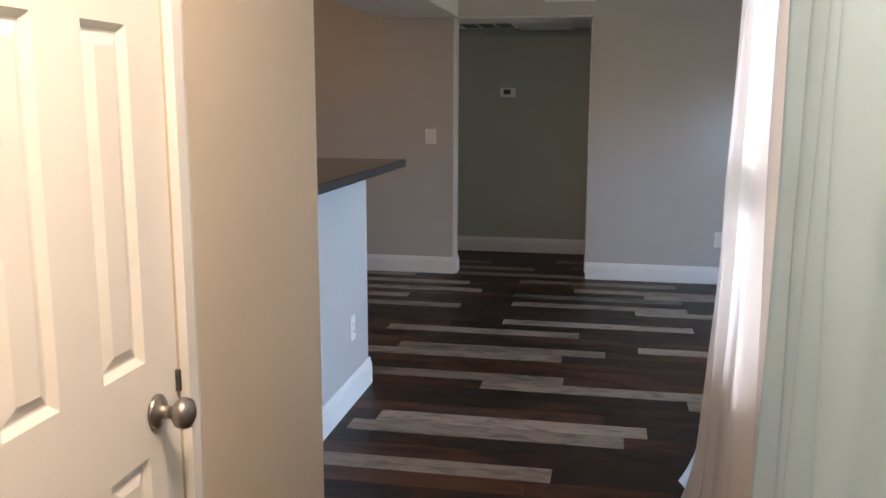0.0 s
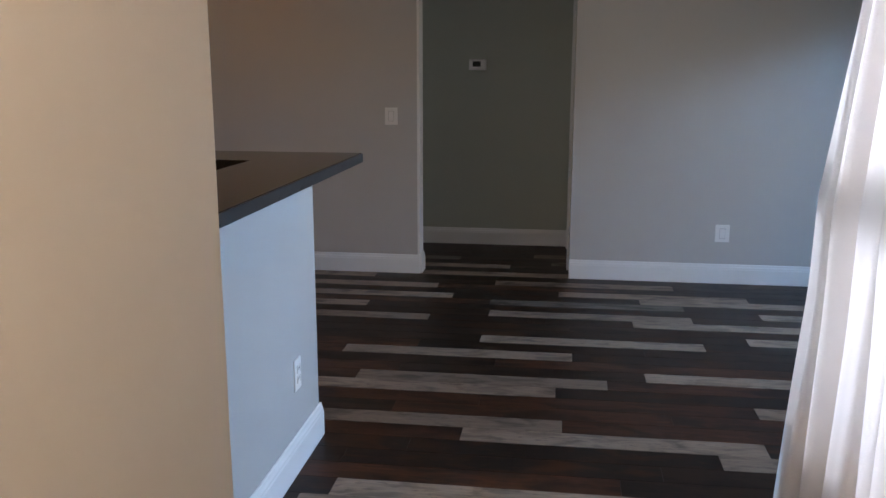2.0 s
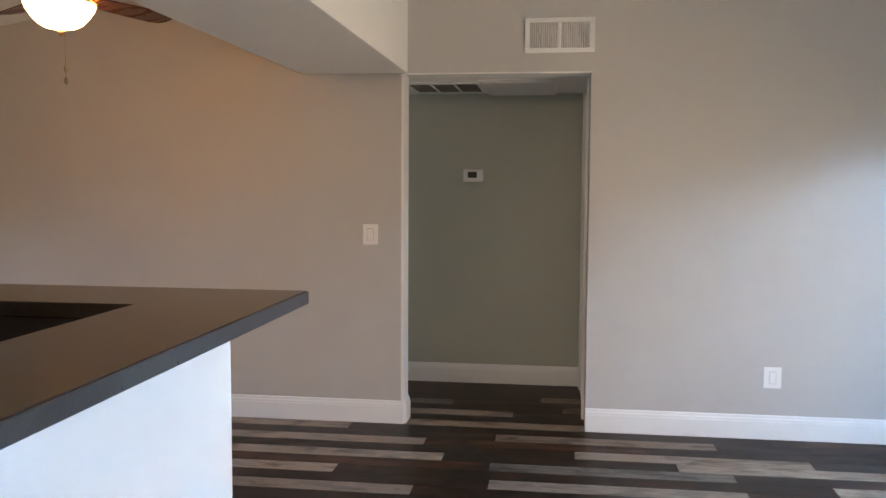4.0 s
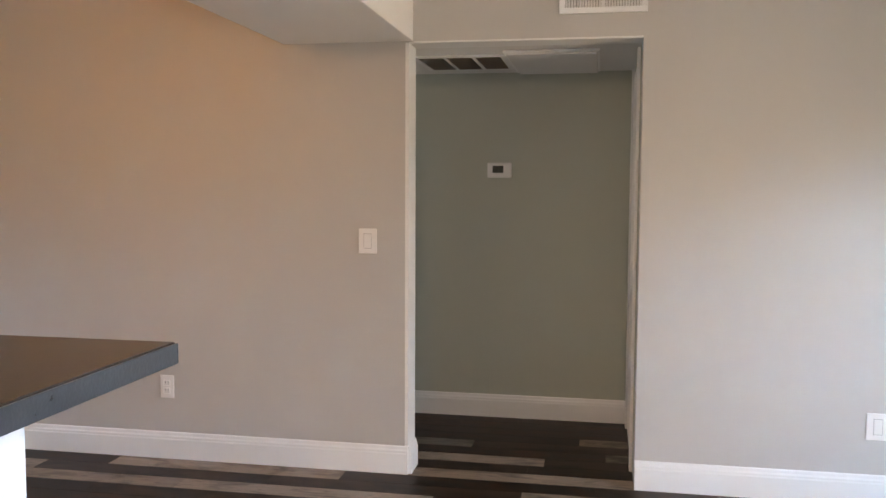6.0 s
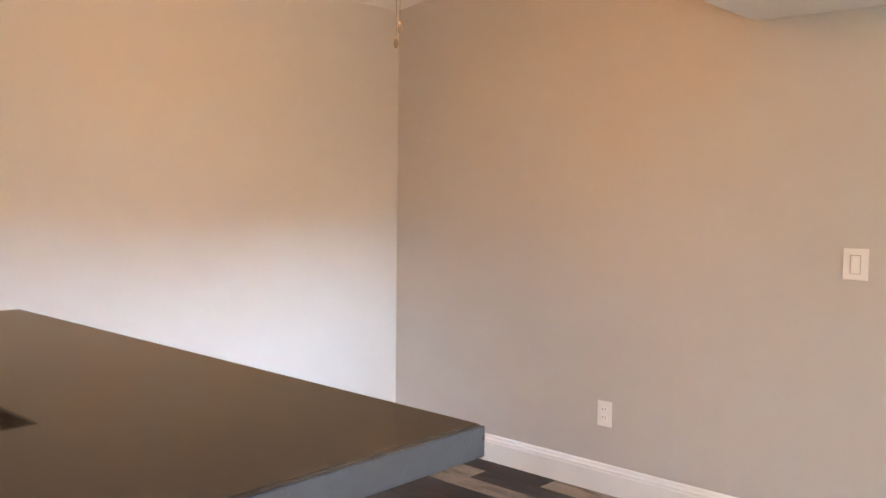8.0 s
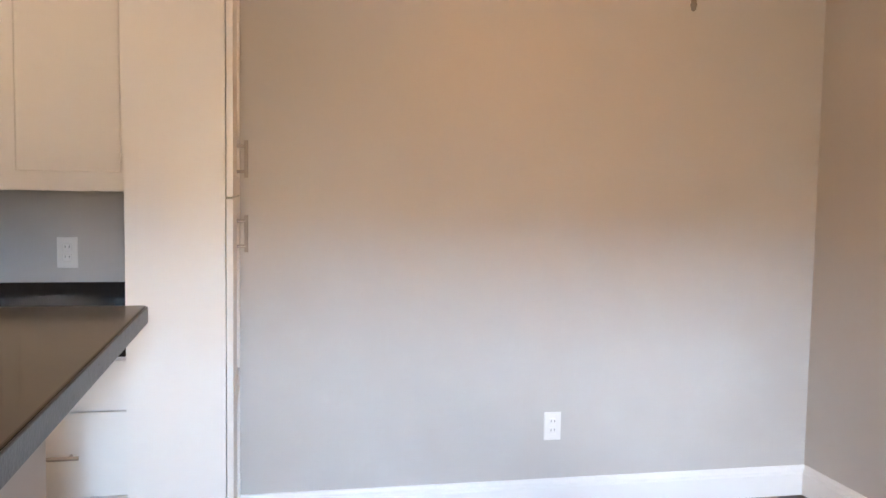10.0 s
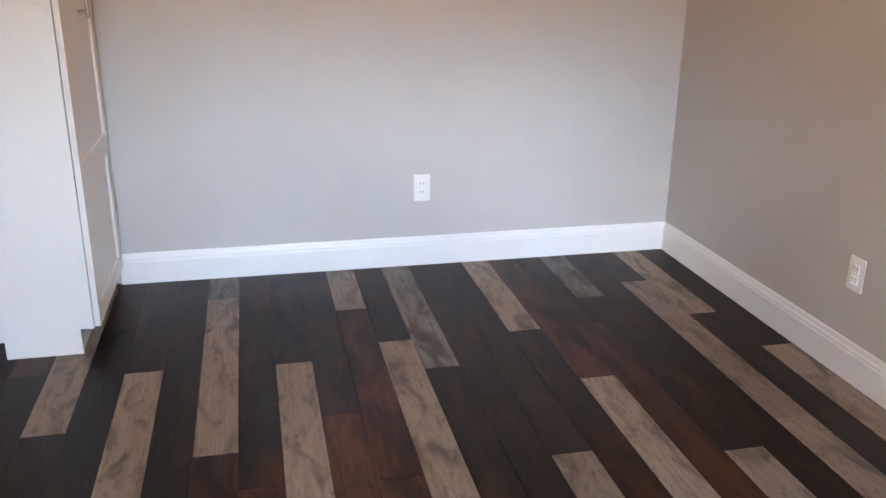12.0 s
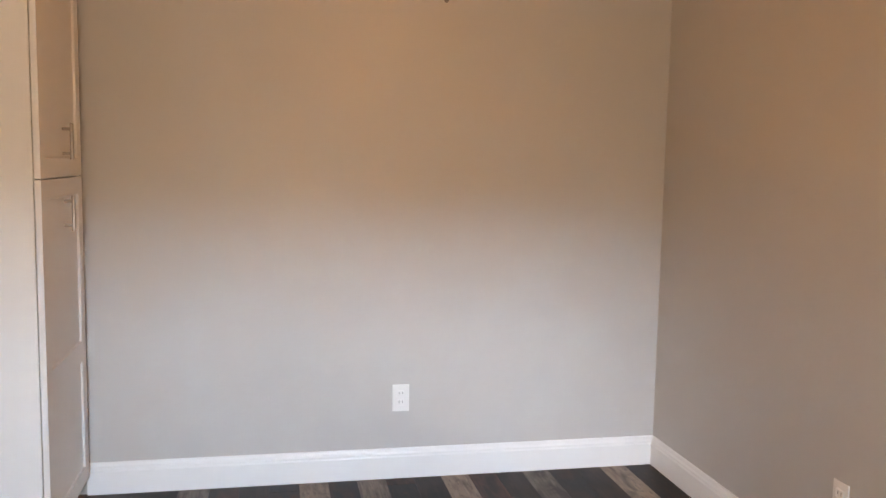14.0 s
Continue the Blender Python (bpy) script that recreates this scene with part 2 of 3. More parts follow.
def box(bm, x0, x1, y0, y1, z0, z1, bevel=0.0, segments=2):
    tmp = bmesh.new()
    bmesh.ops.create_cube(tmp, size=1)
    for v in tmp.verts:
        v.co = Vector(((x0, x1)[v.co.x > 0], (y0, y1)[v.co.y > 0], (z0, z1)[v.co.z > 0]))
    if bevel:
        bmesh.ops.bevel(tmp, geom=tmp.edges[:], offset=bevel, segments=segments, affect="EDGES", profile=0.5)
    me = bpy.data.meshes.new("tmp")
    tmp.to_mesh(me)
    tmp.free()
    bm.from_mesh(me)
    bpy.data.meshes.remove(me)
    return bm


def boxes(*rows, bevel=0.0, segments=2):
    bm = bmesh.new()
    for r in rows:
        box(bm, *r, bevel=bevel, segments=segments)
    return bm


def prism(profile, length, m=Matrix()):
    """A closed profile in the local x-z plane, drawn out along local y."""
    bm = bmesh.new()
    a = [bm.verts.new(m @ Vector((x, 0, z))) for x, z in profile]
    b = [bm.verts.new(m @ Vector((x, length, z))) for x, z in profile]
    n = len(profile)
    for i in range(n):
        bm.faces.new((a[i], a[(i + 1) % n], b[(i + 1) % n], b[i]))
    bm.faces.new(a)
    bm.faces.new(b[::-1])
    return bm


def lathe(rows, steps=32, m=Matrix()):
    """A turned shape from (radius, height) rows."""
    bm = bmesh.new()
    rings = []
    for r, z in rows:
        rings.append([bm.verts.new(m @ Vector((r * math.cos(2 * math.pi * i / steps), r * math.sin(2 * math.pi * i / steps), z)))
                      for i in range(steps)])
    for p, q in zip(rings, rings[1:]):
        for i in range(steps):
            bm.faces.new((p[i], p[(i + 1) % steps], q[(i + 1) % steps], q[i]))
    bm.faces.new(rings[0])
    bm.faces.new(rings[-1])
    return bm


# ---------------------------------------------------------------- plan
WEST, EAST, BACK, HALL_BACK = -2.63, 3.7, -8.2, 1.12
TOP = 2.052            # head of the hall opening and underside of the soffit
JAMB_L, JAMB_R = -0.024, 1.046
ENTRY_X, ENTRY_Y = 0.411, -4.64
WIN_X, ALCOVE_Y = 1.70, -3.72
NOOK_CEIL = 2.557
RIDGE_X, RIDGE_Z, EAVE_Z = 1.85, 3.6, 2.53


def structure(name, bm, material, label, category="wall"):
    return solid(name, bm, material, label, category, kind="structure")


structure("wall_north_nook", boxes((WEST - 0.12, JAMB_L, 0, 0.15, 0, 2.74)), GREY, "light grey painted wall of the dining nook")
structure("wall_north_living", prism([(JAMB_L, TOP), (JAMB_R, TOP), (JAMB_R, 0), (EAST + 0.15, 0), (EAST + 0.15, EAVE_Z + 0.06), (RIDGE_X, RIDGE_Z + 0.1), (JAMB_L, EAVE_Z + 0.1)], 0.15), GREY,
          "light grey painted living room wall with a hall opening")
structure("wall_hall_back", boxes((-2.75, 2.2, HALL_BACK, HALL_BACK + 0.12, 0, 2.3)), HALL_GREY, "grey painted wall at the back of the hall")
structure("wall_hall_east", boxes((JAMB_R, JAMB_R + 0.12, 0.15, HALL_BACK, 0, 2.3)), HALL_GREY, "grey painted side wall of the hall")
# the opening in this unseen end wall is added to light the hall
structure("wall_hall_west", boxes((-2.75, -2.63, 0.15, 0.35, 0, 2.3), (-2.75, -2.63, 0.95, HALL_BACK, 0, 2.3), (-2.75, -2.63, 0.35, 0.95, 0, 0.95), (-2.75, -2.63, 0.35, 0.95, 1.9, 2.3)), HALL_GREY, "grey painted end wall of the hall")
structure("wall_west", boxes((WEST - 0.12, WEST, BACK, 0, 0, 2.43)), GREY, "light grey painted wall behind kitchen and nook")
structure("wall_kitchen_south", boxes((WEST, ENTRY_X - 0.12, ENTRY_Y - 0.12, ENTRY_Y, 0, 2.7)), GREY, "grey painted kitchen end wall")
DOOR_N, DOOR_S, DOOR_H = -5.445, -6.028, 2.03
structure("wall_entry_closet", boxes((ENTRY_X - 0.12, ENTRY_X, DOOR_N + 0.004, ENTRY_Y, 0, 2.5),
                                     (ENTRY_X - 0.12, ENTRY_X, BACK, DOOR_S - 0.004, 0, 2.5),
                                     (ENTRY_X - 0.12, ENTRY_X, DOOR_S - 0.004, DOOR_N + 0.004, DOOR_H + 0.004, 2.5)),
          CREAM, "cream painted entry wall beside the closet door")
structure("wall_south", prism([(WEST - 0.12, 0), (WIN_X + 0.15, 0), (WIN_X + 0.15, RIDGE_Z), (0, EAVE_Z + 0.1), (WEST - 0.12, EAVE_Z + 0.1)], 0.12, pose(0, BACK - 0.12, 0)), GREY, "grey painted wall behind the entry")
W_Y0, W_Y1, W_Z0, W_Z1 = -4.66, -3.84, 0.68, 2.12
structure("wall_window", boxes((WIN_X, WIN_X + 0.15, BACK, W_Y0, 0, RIDGE_Z), (WIN_X, WIN_X + 0.15, W_Y1, ALCOVE_Y, 0, RIDGE_Z),
                               (WIN_X, WIN_X + 0.15, W_Y0, W_Y1, 0, W_Z0), (WIN_X, WIN_X + 0.15, W_Y0, W_Y1, W_Z1, RIDGE_Z)),
          GREY, "grey painted outer wall with a tall window")
structure("wall_alcove", prism([(WIN_X + 0.15, 0), (EAST + 0.15, 0), (EAST + 0.15, EAVE_Z + 0.06), (WIN_X + 0.15, RIDGE_Z + 0.05)], 0.15, pose(0, ALCOVE_Y - 0.15, 0)), GREY, "grey painted side wall of the living room")
S_Y0, S_Y1, S_Z1 = -3.2, -0.85, 2.05
structure("wall_east", boxes((EAST, EAST + 0.15, ALCOVE_Y, S_Y0, 0, EAVE_Z + 0.1), (EAST, EAST + 0.15, S_Y1, 0, 0, EAVE_Z + 0.1),
                             (EAST, EAST + 0.15, S_Y0, S_Y1, S_Z1, EAVE_Z + 0.1)), GREY, "grey painted outer wall with a glazed sliding door")

structure("soffit", boxes((-0.635, 0, ENTRY_Y, 0, TOP + 0.006, EAVE_Z + 0.36), bevel=0.004), WHITE_WALL,
          "white painted dropped soffit between nook and living room", "soffit")
structure("ceiling_nook", prism([(WEST, 2.355), (-0.635, 2.665), (-0.635, 2.76), (WEST, 2.45)], -ENTRY_Y, pose(0, ENTRY_Y, 0)), CEIL, "white textured nook and kitchen ceiling", "ceiling")
structure("ceiling_hall", boxes((-2.63, JAMB_R, 0.15, HALL_BACK, TOP, TOP + 0.1)), CEIL, "white hall ceiling", "ceiling")
slope = prism([(0, EAVE_Z), (RIDGE_X, RIDGE_Z), (EAST, EAVE_Z), (EAST, EAVE_Z + 0.14), (RIDGE_X, RIDGE_Z + 0.14), (0, EAVE_Z + 0.14)],
              -ALCOVE_Y + 0.15, pose(0, ALCOVE_Y - 0.15, 0))
entry_slope = prism([(0, EAVE_Z), (RIDGE_X, RIDGE_Z), (RIDGE_X, RIDGE_Z + 0.14), (0, EAVE_Z + 0.14)],
                    ALCOVE_Y - 0.15 - BACK, pose(0, BACK, 0))
structure("ceiling_entry_vault", entry_slope, CEIL, "white textured sloped ceiling towards the entry", "ceiling")
structure("ceiling_vault", slope, CEIL, "white textured vaulted living room ceiling", "ceiling")
structure("ceiling_entry", boxes((WEST, WIN_X, BACK, ENTRY_Y - 0.12, 2.44, 2.52), bevel=0.0), CEIL,
          "white flat entry ceiling", "ceiling")
structure("ceiling_drop", prism([(ENTRY_X - 0.12, 2.44), (WIN_X, 2.44), (WIN_X, RIDGE_Z), (ENTRY_X - 0.12, 2.80)], 0.12, pose(0, ENTRY_Y - 0.12, 0)), CEIL,
          "white drop between entry ceiling and vault", "ceiling")
structure("wall_pony", boxes((-0.105, 0.035, ENTRY_Y, -2.83, 0, 1.086), (-0.95, -0.105, -2.97, -2.83, 0, 1.086)), PONY,
          "pale grey painted half wall under the breakfast bar")
structure("hall_jamb", boxes((JAMB_L - 0.012, JAMB_L + 0.0045, -0.0025, 0.15, 0, TOP)), TRIM, "white painted corner jamb of the hall opening", "trim")
structure("hall_head", boxes((JAMB_L + 0.0046, JAMB_R, -0.0025, 0.152, TOP - 0.004, TOP + 0.004)), TRIM, "white painted head of the hall opening", "trim")
hall_door = empty("door_2", pose(JAMB_R, 0, 0), "white flush door at the end of the hall, closed", "door", kind="structure")
part("door_leaf", boxes((-0.006, -0.001, 0.302, 0.998, 0.01, 2.0), bevel=0.0015), DOOR_WHITE, hall_door)
part("casing", boxes((-0.016, -0.001, 0.24, 0.30, 0, TOP - 0.006), bevel=0.003), TRIM, hall_door)
part("casing", boxes((-0.016, -0.001, 1.0, 1.06, 0, TOP - 0.006), bevel=0.003), TRIM, hall_door)

# baseboards with a stepped, rounded top
BASE = [(0, 0), (0.016, 0), (0.016, 0.098), (0.0135, 0.104), (0.0135, 0.112), (0.009, 0.120), (0.007, 0.131), (0.004, 0.136), (0, 0.136)]


def baseboard(x, y, turn, length, label="white moulded baseboard along the wall"):
    return tagged(new("baseboard", finish("baseboard", prism(BASE, length, pose(x, y, 0, 0, 0, turn)), TRIM)), label, "baseboard", kind="structure")


# local +x is the room side, local +y runs along the wall
baseboard(WEST + 0.016, 0, -90, JAMB_L - WEST - 0.012)
baseboard(JAMB_R, 0, -90, EAST - JAMB_R)
baseboard(WEST, -2.534, 0, 2.534)
baseboard(-2.63, HALL_BACK, -90, 2.63 + JAMB_R)
baseboard(0.035, ENTRY_Y, 0, -2.83 - ENTRY_Y + 0.016)
baseboard(0.035, -2.83, 90, 0.985)
baseboard(ENTRY_X, DOOR_N + 0.065, 0, ENTRY_Y - DOOR_N - 0.065)
structure("baseboard_return", prism(BASE, 0.15, pose(JAMB_L + 0.0045, 0.15, 0, 0, 0, 180) @ Matrix.Diagonal((-1, 1, 1, 1))), TRIM,
          "white baseboard wrapped round the jamb", "baseboard")


# ---------------------------------------------------------------- windows and outside
def glazed(name, m, width, z0, z1, columns, rows, rail, label):
    """A white framed glazed unit in local y-z, depth along local x."""
    win = empty(name, m, label, "window", kind="structure")
    t = 0.045
    fr = boxes((-0.03, 0.05, 0, t, z0, z1), (-0.03, 0.05, width - t, width, z0, z1),
               (-0.03, 0.05, t, width - t, z1 - t, z1), (-0.03, 0.05, t, width - t, z0, z0 + t), bevel=0.004)
    part("window_frame", fr, TRIM, win)
    if rail:
        part("meeting_rail", boxes((-0.02, 0.04, t, width - t, rail - 0.035, rail + 0.035), bevel=0.004), TRIM, win)
    for i in range(1, columns):
        y = t + (width - 2 * t) * i / columns
        part("muntin", boxes((0.0, 0.02, y - 0.009, y + 0.009, z0 + t, z1 - t), bevel=0.003), TRIM, win)
    for j in range(1, rows):
        z = z0 + t + (z1 - z0 - 2 * t) * j / rows
        part("muntin", boxes((0.001, 0.019, t, width - t, z - 0.009, z + 0.009), bevel=0.003), TRIM, win)
    pane = part("pane", boxes((0.024, 0.028, t, width - t, z0 + t, z1 - t)), GLASS, win)
    pane.visible_shadow = False
    return win


w1 = glazed("window_1", pose(WIN_X + 0.05, W_Y0, 0), W_Y1 - W_Y0, W_Z0, W_Z1, 1, 1, 1.32, "white framed sash window behind the sheer curtain")
part("window_sill", boxes((-0.06, -0.031, -0.03, W_Y1 - W_Y0 + 0.03, W_Z0 - 0.03, W_Z0), bevel=0.006), TRIM, w1)
glazed("window_2", pose(EAST + 0.07, S_Y0, 0), (S_Y1 - S_Y0) / 2, 0.02, S_Z1, 1, 1, 0, "white framed glass patio door panel")
glazed("window_2", pose(EAST + 0.09, (S_Y0 + S_Y1) / 2, 0), (S_Y1 - S_Y0) / 2, 0.02, S_Z1, 1, 1, 0, "white framed glass patio door panel")

# unseen window, added only to let light into the hall
glazed("added_hall_window", pose(-2.70, 0.35, 0), 0.6, 0.95, 1.9, 1, 1, 1.42, "unseen small white framed window added to light the hall")

gm = bmesh.new()
bmesh.ops.create_grid(gm, x_segments=40, y_segments=40, size=400)
for v in gm.verts:
    v.co.z = -0.12
structure("ground", gm, SOIL, "dry grass ground outside the building", "ground")
# unseen tree line added to block the low sky outside the windows
bd = bmesh.new()
for i in range(60):
    a = math.pi * (i / 59 - 0.5) * 1.2
    for j in range(7):
        r = 48 + random.uniform(-3, 3)
        bmesh.ops.create_icosphere(bd, subdivisions=1, radius=random.uniform(1.2, 2.2),
                                   matrix=Matrix.Translation((r * math.cos(a), r * math.sin(a) + random.uniform(-1.5, 1.5), random.uniform(0, 4.6))))
tagged(structure("backdrop", bd, SKY_CUT, "unseen far line of dark green trees, added to cut the low sky", "woods"), kind="structure")


# ---------------------------------------------------------------- curtain
def hang_cloth(y0, y1, x0, folds, swell, flare):
    """A pleated cloth from rod to floor; flare draws the lower north corner out over the floor."""
    z0, z1 = 0.015, 2.30
    ny, nz = int(130 * (y1 - y0)) + 60, 40
    bm = bmesh.new()
    grid = []
    for j in range(nz + 1):
        z = z0 + (z1 - z0) * j / nz
        low = max(0.0, 1 - (z - z0) / 0.9)
        line = []
        for i in range(ny + 1):
            u = i / ny
            y = y0 + (y1 - y0) * u + flare * (0.05 * low - 0.38 * max(0.0, z - 1.15)) * u * u
            ph = 2 * math.pi * (u * folds + 0.35 * math.sin(u * 9.0) + 0.2 * math.sin(u * 23))
            amp = swell * (1 + 0.4 * math.sin(u * 31) + 0.3 * low)
            x = (x0 + amp * math.sin(ph + 0.25 * math.sin(z * 1.7 + u * 5)) + 0.25 * amp * math.sin(2.3 * ph + z) + 0.006 * math.sin(z * 3 + u * 40)
                 - flare * (0.05 * low + 0.06 * max(0.0, 1 - (z - z0) / 0.22) ** 2) * u ** 6)
            line.append(bm.verts.new((x, y + 0.02 * math.cos(ph), z)))
        grid.append(line)
    for a, b in zip(grid, grid[1:]):
        for i in range(ny):
            bm.faces.new((a[i], a[i + 1], b[i + 1], b[i]))
    return bm


def build_curtains():
    rod = empty("curtain_rod", pose(1.62, -6.2, 2.315), "dark metal curtain rod on wall brackets", "curtain rod")
    part("rod", lathe([(0.012, 0), (0.012, 2.5)], 16, pose(0, 0, 0, -90)), STEEL, rod)
    for y in (0.25, 2.3):
        part("bracket", boxes((0, WIN_X - 1.62, y - 0.008, y + 0.008, -0.015, 0.015), bevel=0.002), STEEL, rod)
    c = empty("curtain", pose(0, 0, 0), "sheer off-white floor-length curtain hanging in folds before the window", "curtain")
    part("cloth", hang_cloth(-5.07, -3.80, 1.60, 8, 0.030, 1.0), CLOTH, c, smooth=True)
    d = empty("drape", pose(0, 0, 0), "pale drape in deep folds beside the sheer curtain, cool daylight put into its blue-green", "curtain")
    part("cloth", hang_cloth(-6.05, -4.99, 1.575, 7, 0.045, 0.0), DRAPE, d, smooth=True)


build_curtains()


# ---------------------------------------------------------------- closet door
def build_door():
    d = empty("door_1", pose(ENTRY_X, 0, 0), "white six-panel closet door, closed", "door", kind="structure")
    y0, y1 = DOOR_S, DOOR_N
    stile, midst = 0.110, 0.113
    pw = (y1 - y0 - 2 * stile - midst) / 2
    cols = [(y0 + stile, y0 + stile + pw), (y1 - stile - pw, y1 - stile)]
    rows = [(0.24, 0.80), (0.972, 1.54), (1.665, 1.90)]
    bm = bmesh.new()
    f0, f1 = -0.038, -0.003
    ys = [(y0, cols[0][0]), (cols[0][1], cols[1][0]), (cols[1][1], y1)]
    for a, b in ys:
        box(bm, f0, f1, a, b, 0.012, DOOR_H)
    zs = [(0.012, rows[0][0]), (rows[0][1], rows[1][0]), (rows[1][1], rows[2][0]), (rows[2][1], DOOR_H)]
    for ca, cb in cols:
        for a, b in zs:
            box(bm, f0, f1, ca, cb, a, b)
    part("door_leaf", bm, DOOR_WHITE, d)
    for ca, cb in cols:
        for ra, rb in rows:
            pm = bmesh.new()
            rings = [(0.0, f1), (0.012, f1 - 0.011), (0.016, f1 - 0.011), (0.036, f1 - 0.003)]
            loops = [[pm.verts.new((x, y, z)) for y, z in ((ca + o, ra + o), (cb - o, ra + o), (cb - o, rb - o), (ca + o, rb - o))]
                     for o, x in rings]
            for p, q in zip(loops, loops[1:]):
                for i in range(4):
                    pm.faces.new((p[i], p[(i + 1) % 4], q[(i + 1) % 4], q[i]))
            pm.faces.new(loops[-1])
            back = [pm.verts.new((f0, v.co.y, v.co.z)) for v in loops[0]]
            for i in range(4):
                pm.faces.new((loops[0][i], loops[0][(i + 1) % 4], back[(i + 1) % 4], back[i]))
            pm.faces.new(back)
            part("door_panel", pm, DOOR_WHITE, d)
    kz, ky = 0.874, y1 - 0.082
    knob = part("door_knob", lathe([(0.031, 0), (0.031, 0.004), (0.026, 0.009), (0.013, 0.013), (0.011, 0.03), (0.016, 0.036), (0.026, 0.044),
                                    (0.029, 0.054), (0.026, 0.063), (0.016, 0.069), (0.004, 0.071)], 28, pose(f1, ky, kz, 0, 90, 0)),
                NICKEL, d, "brushed nickel round knob", smooth=True)
    part("latch_tab", boxes((f1, 0.008, y1 - 0.012, y1 - 0.005, kz + 0.012, kz + 0.056), bevel=0.003), STEEL, d, "dark metal latch tab")
    cw = 0.06
    casing = [(0, 0), (0.017, 0.002), (0.017, cw * 0.6), (0.011, cw * 0.85), (0.009, cw), (0, cw)]
    for yy, flip in ((y1 + 0.004, 1), (y0 - 0.004, -1)):
        bm = bmesh.new()
        a = [bm.verts.new((x, yy + flip * w, 0)) for x, w in casing]
        b = [bm.verts.new((x, yy + flip * w, DOOR_H + 0.004)) for x, w in casing]
        for i in range(len(casing)):
            bm.faces.new((a[i], a[(i + 1) % 6], b[(i + 1) % 6], b[i]))
        bm.faces.new(a), bm.faces.new(b[::-1])
        part("casing", bm, TRIM, d)
    part("head_casing", boxes((0, 0.017, y0 - 0.064, y1 + 0.064, DOOR_H + 0.004, DOOR_H + 0.064), bevel=0.004), TRIM, d)


build_door()


# ---------------------------------------------------------------- breakfast bar and kitchen
def slab(points, z0, z1, bevel):
    bm = bmesh.new()
    vs = [bm.verts.new((x, y, z0)) for x, y in points]
    f = bm.faces.new(vs)
    up = bmesh.ops.extrude_face_region(bm, geom=[f])
    bmesh.ops.translate(bm, vec=(0, 0, z1 - z0), verts=[v for v in up["geom"] if isinstance(v, bmesh.types.BMVert)])
    bmesh.ops.bevel(bm, geom=[e for e in bm.edges], offset=bevel, segments=3, affect="EDGES", profile=0.5)
    return bm


bar = empty("bar_countertop", pose(0, 0, 0), "dark brown polished stone breakfast bar top on the half wall", "countertop")
part("slab", slab([(0.188, ENTRY_Y), (0.188, -2.652), (-1.045, -2.652), (-1.045, -2.99), (-0.15, -2.99), (-0.15, ENTRY_Y)],
                  1.086, 1.125, 0.004), QUARTZ, bar)
part("edge_strip", boxes((0.187, 0.1915, ENTRY_Y, -2.6486, 1.0875, 1.1225), bevel=0.002), QUARTZ_EDGE, bar, "honed stone edge, blue window light put into its grey")
part("edge_strip", boxes((-1.044, 0.1868, -2.653, -2.6485, 1.0875, 1.1225), bevel=0.002), QUARTZ_EDGE, bar, "honed stone edge, blue window light put into its grey")
solid("bar_backsplash", boxes((-0.95, -0.15, -2.985, -2.971, 0.872, 1.085), bevel=0.002), GRANITE,
      "polished black stone splash strip under the bar top", "backsplash")
solid("kitchen_countertop", boxes((-0.95, -0.106, -3.58, -2.986, 0.832, 0.871), (-0.72, -0.106, ENTRY_Y, -3.5801, 0.832, 0.871), bevel=0.003), GRANITE,
      "polished black stone kitchen counter behind the bar", "countertop")


def bar_pull(length, vertical, m, parent):
    """A round bar handle on two posts, its plane facing local +x."""
    turn = pose(0, 0, 0) if vertical else pose(0, 0, 0, 90)
    b = lathe([(0.0068, -length / 2), (0.0068, length / 2)], 12, m @ pose(0.032, 0, 0) @ turn)
    for s in (-1, 1):
        off = pose(0, 0, s * length * 0.34) if vertical else pose(0, s * length * 0.34, 0)
        t = lathe([(0.0058, 0), (0.0058, 0.032)], 10, m @ off @ pose(0, 0, 0, 0, 90))
        me = bpy.data.meshes.new("tmp")
        t.to_mesh(me)
        t.free()
        b.from_mesh(me)
        bpy.data.meshes.remove(me)
    return part("handle", b, NICKEL, parent, "brushed nickel bar handle")


